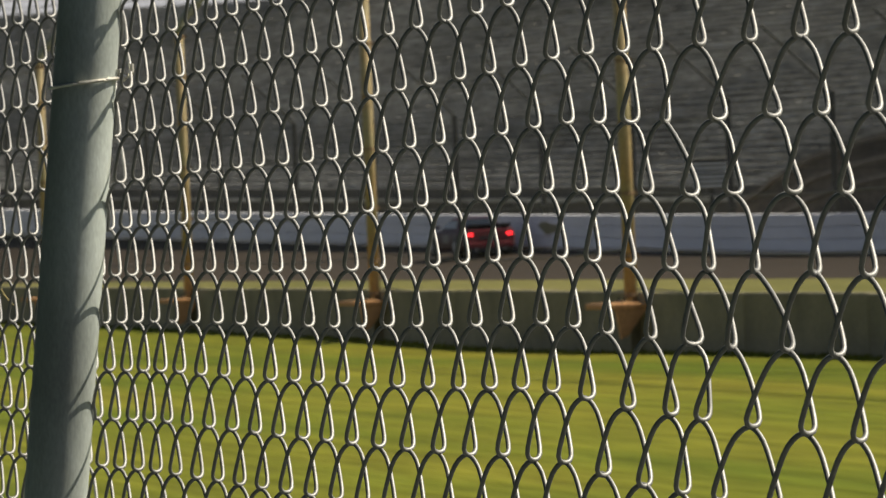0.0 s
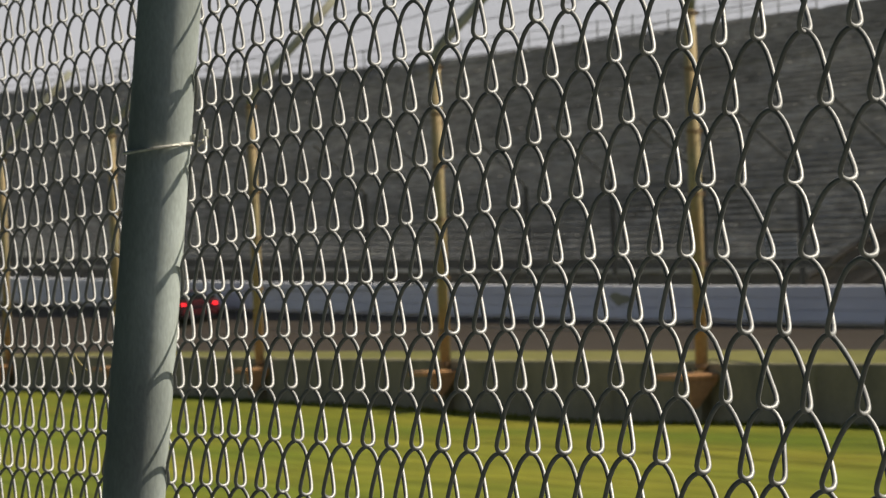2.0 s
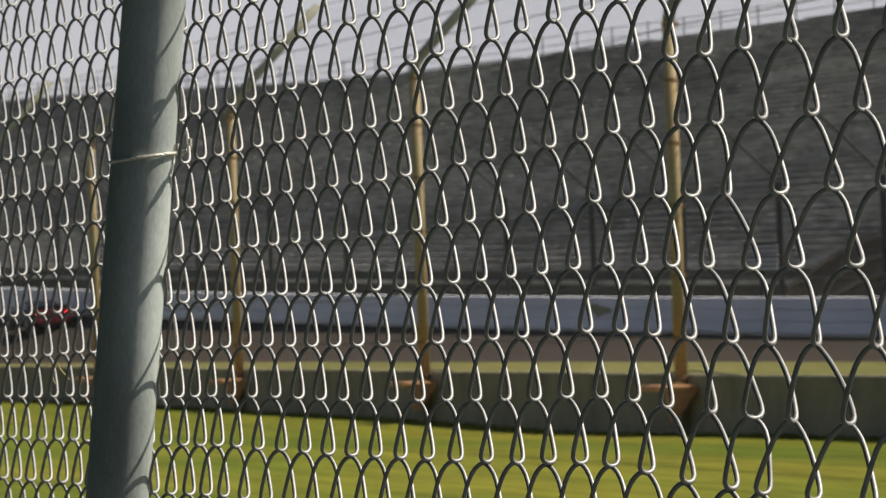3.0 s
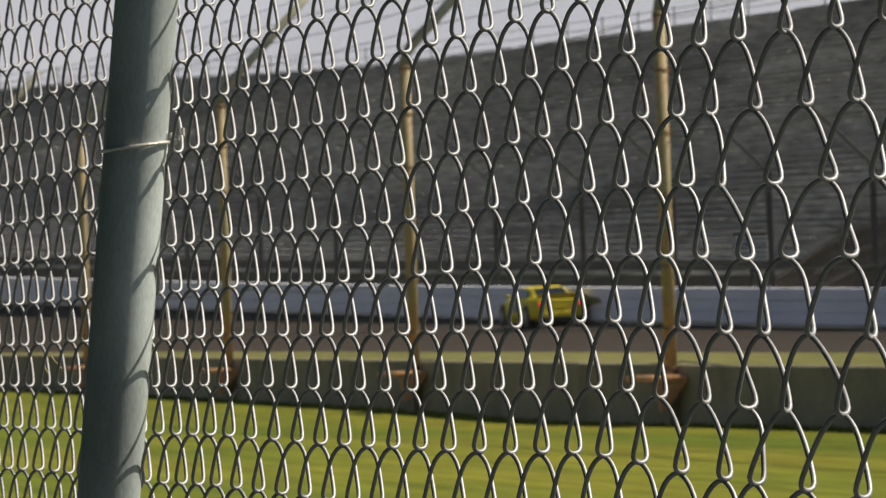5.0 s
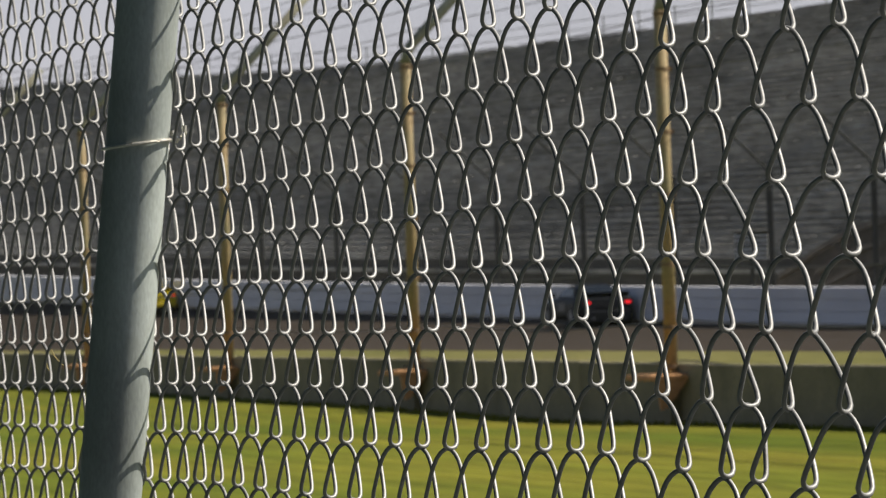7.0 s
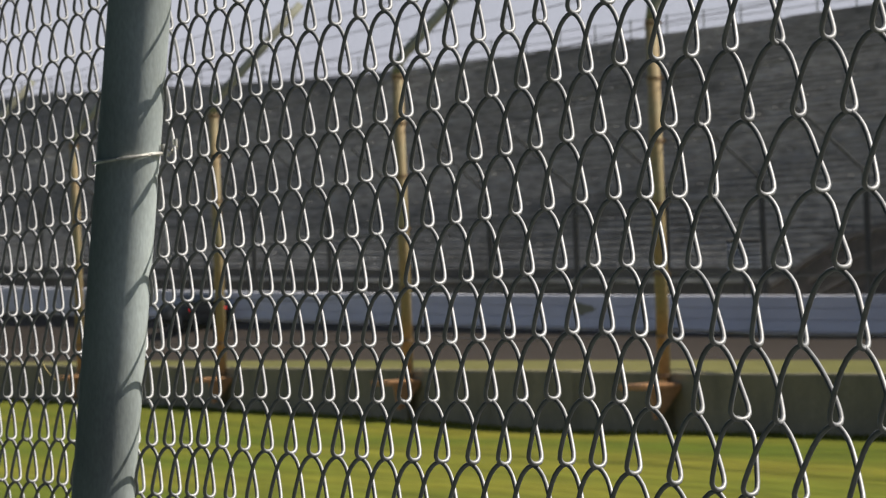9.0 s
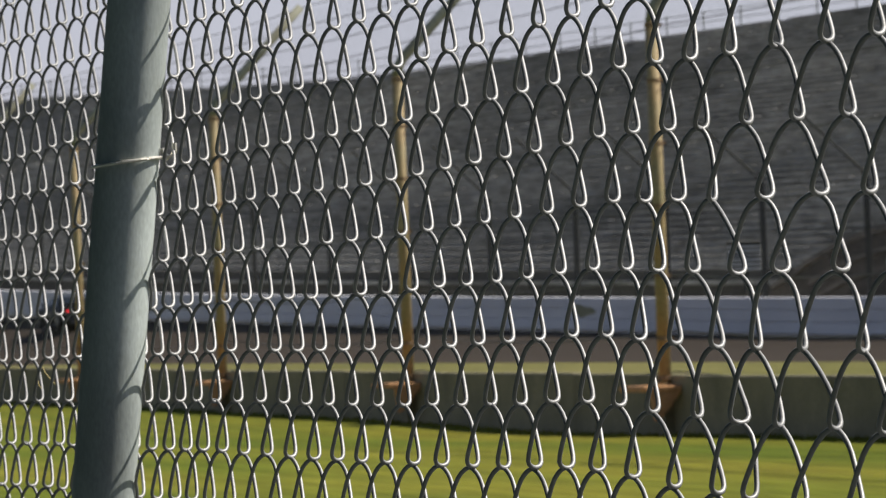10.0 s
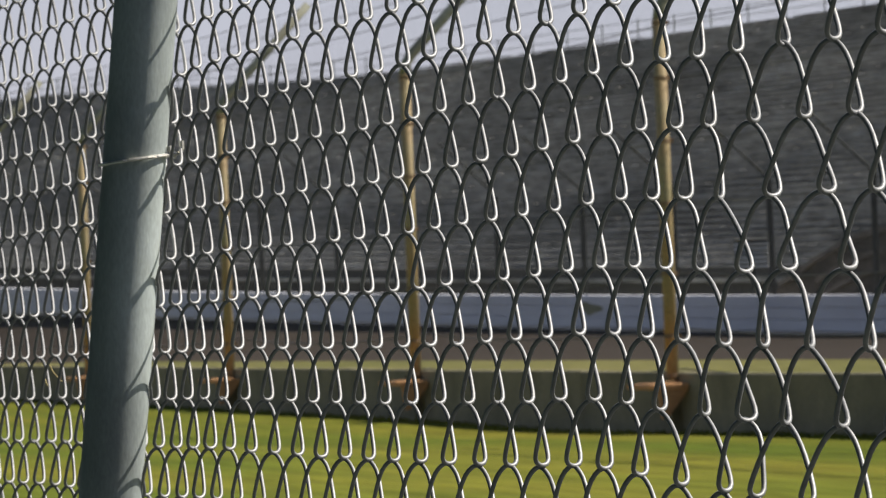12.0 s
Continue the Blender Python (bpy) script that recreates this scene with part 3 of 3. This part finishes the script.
            bm = bmesh.new()
            tube(bm, [(-0.13, 0, 0), (-0.115, 0, 0), (0.115, 0, 0), (0.13, 0, 0)], [0.30, 0.335, 0.335, 0.30], 22)
            part("tyre", bm, M_TYRE, wheel)
            bm = bmesh.new()
            tube(bm, [(sgn * 0.10, 0, 0), (sgn * 0.138, 0, 0)], [0.22, 0.20], 16)
            for k in range(5):
                a = k * 2 * math.pi / 5
                tube(bm, [(sgn * 0.139, 0.03 * math.cos(a), 0.03 * math.sin(a)), (sgn * 0.139, 0.2 * math.cos(a), 0.2 * math.sin(a))], 0.018, 5)
            part("rim", bm, M_RIM, wheel)
        # side panel marks: plain bars
        plate("side_bar", [(sgn * 0.958, 1.75, 0.48), (sgn * 0.958, 2.55, 0.48), (sgn * 0.95, 2.55, 0.76), (sgn * 0.95, 1.75, 0.76)][::sgn], mark, 0.006)
    bm = bmesh.new()
    box(bm, -0.93, 0.93, 1.5, 3.4, 0.13, 0.18, 0.01)
    part("skirt", bm, trim, car)
    for ob in car.children_recursive:
        ob.location = ob.location * 1.14
        if ob.data:
            ob.data.transform(Matrix.Scale(1.14, 4))
    return car


# ---- the chain-link fence ----
MESH_D, WIRE_R, WEAVE_T, HOOK = 0.072, 0.00136, 0.0109, 0.0001
F_O = Vector((0.82006, 3.42801, 1.78768))
F_U = Vector((0.00210, 0.99998, -0.00517))
F_V = Vector((-0.10502, -0.02858, -0.99406))
F_N = Vector((-0.99447, 0.00263, 0.10499))
# the fabric's slow stretch along and down, in mm
STRETCH_U = [-0.33, 7.02, -6.95, -4.61, -0.93, 3.91, 3.71, -1.24]
STRETCH_V = [-0.78, -1.37, -0.41, 2.92, -1.47, 0.44, -1.07, 0.67]
# sags and pulled wires: place along and down, reach (in diamonds), then shift along and down in mm
SAGS = [
    (-9, 0.5, 0.7, 26.7, -0.3),
    (16, -0.5, 2.5, -37.4, -1.6),
    (-6, 1.5, 1.3, 6.4, -3.8),
    (-11, 1, 0.7, 23.6, -0.5),
    (2, 0, 2.5, -3.4, 3.5),
    (-8, 1.5, 0.7, 15.6, -0.0),
    (-10, -0.5, 0.7, 16.0, -2.0),
    (8, 2.5, 1.3, 16.6, -1.1),
    (-7, -0.5, 1.3, 8.4, -3.1),
    (-11, 3, 0.7, 21.8, 0.6),
    (-10, 1.5, 0.7, 9.3, 1.1),
    (-7, 3, 0.7, 8.2, -4.1),
    (12, -1.5, 0.7, -17.8, 3.7),
    (18, 2.5, 1.3, -17.9, -1.2),
    (6, -2, 1.3, 12.4, -0.6),
    (-5, 3, 0.7, -5.9, -3.1),
    (-5, -1.5, 1.3, -5.2, -1.8),
    (19, -1, 1.3, -6.3, -2.1),
    (-3, 2.5, 0.7, -4.5, -1.3),
]
# single bends pulled along the fence: place along and down (in diamonds), shift in mm
KINKS = [(-9.5, 0.5, 7.9), (-11.5, 0.5, -5.9), (-10.5, 2.5, 5.9), (-8.5, -0.5, 6.2), (-10, 2, -5.1), (-11.5, 1.5, 4.8), (-12, 2, -4.1), (-12.5, 0.5, 3.7), (-7.5, 0.5, 4.4), (-9.5, 2.5, -3.8), (-12, 1, -3.5), (-8, 2, 3.8), (-6, 2, -4.0), (-10.5, -0.5, -3.4)]
# bends squeezed flat or, below nought, sprung open: place along and down (in diamonds), how much
TIGHT = [(-9.5, 0.5, 0.26), (-11, 2, 0.28), (-11.5, 1.5, 0.3), (-12.5, 1.5, 0.2), (-12, 2, 0.1), (-10.5, 1.5, 0.2), (-9, 2, 0.2), (-10, 2, -0.25), (-11, 1, -0.3), (-12, 1, -0.2), (-10, 1, -0.25), (-10.5, 0.5, -0.22), (-11.5, 0.5, -0.25), (-8.5, 0.5, -0.15)]


def pulled(u, v):
    a, b = np.clip(u, -16, 26) / 10, np.clip(v, -3.5, 3.5) / 2
    slow = np.stack([np.ones_like(a), a, b, a * a, a * b, b * b, a ** 3, a * a * b], -1)
    du = slow @ np.array(STRETCH_U) * 0.001
    dv = slow @ np.array(STRETCH_V) * 0.001
    for cu, cv, s, p, q in SAGS:
        g = np.exp(-(((u - cu) / s) ** 2 + ((v - cv) / (s * 0.6 + 0.2)) ** 2) / 2)
        du += g * p * 0.001
        dv += g * q * 0.001
    for cu, cv, p in KINKS:
        du += np.exp(-((u - cu) / 0.4) ** 2 - ((v - cv) / 0.3) ** 2) * p * 0.001
    return du, dv


POST_AT, POST_LEAN, POST_R = Vector((0.7908, 4.283, 1.7587)), Vector((0.1053, -0.035, 1.0)), 0.02415


def build_chain_link():
    fence = empty("chain_link_fence")
    tagged(fence, "galvanized steel chain-link fence with a round line post", "fence")
    rnd = np.random.RandomState(3)
    per, sides = 26, 8
    o, uu, vv, nn = (np.array(q) for q in (F_O, F_U, F_V, F_N))
    ang = np.arange(sides) * 2 * np.pi / sides
    # each wire is a flattened spiral that runs along the fence; its lower bends hook over the upper bends of the next
    for r in range(-8, 48):
        n0, n1 = -24, 34
        q = np.arange(0, (n1 - n0) * per + 1) / per
        q = q - 0.6 * np.sin(4 * np.pi * q) / (4 * np.pi)
        phase = 2 * np.pi * q
        tri = np.cos(phase)
        leg = np.arcsin(np.clip(0.975 * tri, -1, 1)) / np.arcsin(0.975)
        leg = 0.93 * leg + 0.07 * tri
        dep = np.tanh((2.4 - 0.8 * tri) * np.sin(phase)) / np.tanh(2.5)
        u = n0 + q + (0.5 if r % 2 else 0.0) + 0.024 * tri
        v = r / 2 + 0.25 - leg * (0.25 + HOOK / MESH_D)
        du, dv = pulled(u, v)
        loose = rnd.uniform(-1, 1, n1 - n0 + 1)
        wob = np.interp(q, np.arange(n1 - n0 + 1), loose)
        du = du + 0.0016 * wob
        dv = dv + 0.0007 * np.interp(q, np.arange(n1 - n0 + 1), rnd.uniform(-1, 1, n1 - n0 + 1))
        flat = sum(f * np.exp(-((u - cu) / 0.32) ** 2 - ((v - cv) / 0.24) ** 2) for cu, cv, f in TIGHT)
        loft_var = 1 + 0.09 * np.interp(q, np.arange(n1 - n0 + 1), rnd.uniform(-1, 1, n1 - n0 + 1))
        depth = 0.0014 + dep * WEAVE_T / 2 * loft_var * (1 - flat) + 0.0005 * np.sin(q * 0.9 + r * 1.3)
        # where the fabric runs behind the post it bears against it
        away = (np.array(POST_AT) - o) @ nn
        fall = (v * MESH_D + dv) * vv[2] + o[2] - POST_AT.z
        side = o[1] + (u * MESH_D + du) * uu[1] + (v * MESH_D + dv) * vv[1] - POST_AT.y - fall * POST_LEAN.y
        reach = POST_R + WIRE_R + 0.0002
        depth = np.minimum(depth, away - np.sqrt(np.maximum(0.0, reach ** 2 - side ** 2)))
        P = o + np.outer(u * MESH_D + du, uu) + np.outer(v * MESH_D + dv, vv) + np.outer(depth, nn)
        if P[:, 2].min() < 0.02:
            continue
        T = np.gradient(P, axis=0)
        T /= np.linalg.norm(T, axis=1)[:, None]
        A = np.cross(T, uu * 0.9 + nn * 0.2 + np.array([0.1, 0.0, 0.35]))
        A /= np.linalg.norm(A, axis=1)[:, None]
        B = np.cross(T, A)
        V = P[:, None, :] + WIRE_R * (np.cos(ang)[None, :, None] * A[:, None, :] + np.sin(ang)[None, :, None] * B[:, None, :])
        n = len(P)
        i = np.arange(n - 1)[:, None] * sides
        k = np.arange(sides)[None, :]
        k2 = (k + 1) % sides
        Fq = np.stack([i + k, i + k2, i + sides + k2, i + sides + k], -1).reshape(-1, 4)
        me = bpy.data.meshes.new("wire")
        me.from_pydata(V.reshape(-1, 3).tolist(), [], Fq.tolist())
        me.polygons.foreach_set("use_smooth", [True] * len(me.polygons))
        me.materials.append(M_WIRE)
        ob = new("wire", me)
        ob.parent = fence
    # post
    axis_at, lean = POST_AT, POST_LEAN
    foot = axis_at + lean * ((-0.05 - axis_at.z) / lean.z)
    top = axis_at + lean * ((2.25 - axis_at.z) / lean.z)
    bm = bmesh.new()
    tube(bm, [foot + (top - foot) * (k / 12) for k in range(13)], POST_R, 40)
    post = part("post", bm, M_POST, fence, "galvanized round line post", smooth=True)
    # tie wire: a loop round the post, its ends twisted together
    d = lean.normalized()
    c = axis_at + lean * (1.8245 - axis_at.z)
    e1 = d.cross(Vector((0, 1, 0))).normalized()
    e2 = d.cross(e1)
    pts = []
    for k in range(29):
        a = -0.45 * math.pi + 1.55 * math.pi * k / 28
        rr = 0.0262
        p = c + e1 * rr * -math.cos(a) + e2 * rr * math.sin(a)
        pts.append(p + d * 0.22 * (p - c).dot(Vector((0.974, -0.225, 0))))
    bm = bmesh.new()
    tube(bm, pts, 0.0013, 8)
    tie = part("tie_wire", bm, M_TIE, post, "thin galvanized tie wire round the post")
    end = min(pts, key=lambda p: -p.dot(Vector((0.974, -0.225, 0))))
    rgt, fwd = Vector((0.974, -0.225, 0)), Vector((-0.225, -0.974, 0))
    for turns in (((0, 0), (0.0035, -0.0008), (0.0066, 0.0006), (0.0078, 0.0040), (0.0072, 0.0088)), ((0.0050, -0.0002), (0.0020, 0.0012), (0.0004, 0.0030), (-0.0004, 0.0058))):
        bm = bmesh.new()
        tube(bm, [end + rgt * a * 1.2 + d * b * 1.2 + fwd * 0.006 for a, b in turns], 0.0019, 8)
        part("twist", bm, M_TIE, tie)
    return fence


def build_straw():
    """A few dry stalks caught in the wires."""
    straw = empty("straw")
    tagged(straw, "dry yellow grass stalks caught in the fence wires", "straw")
    for u, v, a, l in ((18.8, 1.58, 0.55, 0.012), (18.3, 1.70, 0.75, 0.008), (19.1, 1.72, 0.35, 0.010)):
        p = F_O + F_U * u * MESH_D + F_V * v * MESH_D
        q = Vector((0.95, -0.22, 0)) * math.sin(a) + Vector((0, 0, -1)) * math.cos(a)
        bm = bmesh.new()
        tube(bm, [p, p + q * l * 0.5 + F_N * 0.001, p + q * l], [0.0005, 0.0006, 0.0003], 5)
        part("stalk", bm, M_STRAW, straw)


build_ground()
build_near_side()
build_track()
build_pit_wall()
post_ys = build_fence_post()
build_catch_fence(post_ys)
build_outer_wall()
build_outer_post()
build_stand()
build_ramp()
build_louvre()
tuft_band()
M_MARK_A = mat("dull_mark", (0.07, 0.065, 0.065), 0.5)
M_MARK_B = mat("dark_mark", (0.03, 0.03, 0.03), 0.4)
car_red = build_car((0.05, 0.020, 0.024), (0.03, 0.018, 0.022), "dark maroon race car with glowing red tail lights", 3.0, M_MARK_A, (0.13, 0.010, 0.016))
car_yellow = build_car((0.62, 0.48, 0.02), (0.60, 0.46, 0.02), "bright yellow race car driving along the track", 0.7, M_MARK_B, (0.62, 0.48, 0.02))
car_grey = build_car((0.008, 0.009, 0.012), (0.01, 0.01, 0.012), "dark charcoal race car with small red tail lights", 0.9, M_MARK_A, (0.010, 0.011, 0.014))
build_chain_link()
build_straw()


def drive(car, t0, t1, a, b, c, lane):
    """Rows for a car that follows s = a + b t + c t t between t0 and t1, and goes on evenly before and after."""
    rows = []
    for i in range(25):
        t = i * 0.5
        q = min(max(t, t0), t1)
        s = a + b * q + c * q * q + (b + 2 * c * q) * (t - q)
        x, y, h = along(s, lane)
        z = surface(s + 1.5, lane)
        xi, yi = inner_edge(s)
        bank = math.degrees(math.atan2(wall_foot(s) * 1.2, max(6.0, along(s)[0] - xi)))
        climb = math.degrees(math.atan2(surface(s + 4, lane) - surface(s, lane), 4))
        rows.append((t, pose(x, y, z, climb, -0.14 * bank, math.degrees(h))))
    walk(car, rows)


def motions():
    drive(car_red, 0.0, 3.2, 213.4, 31.93, -2.046, -2.1)
    drive(car_yellow, 4.8, 6.7, -7.65, 53.33, -1.878, -1.25)
    drive(car_grey, 6.0, 10.0, -166.43, 71.863, -2.6688, -1.25)


motions()
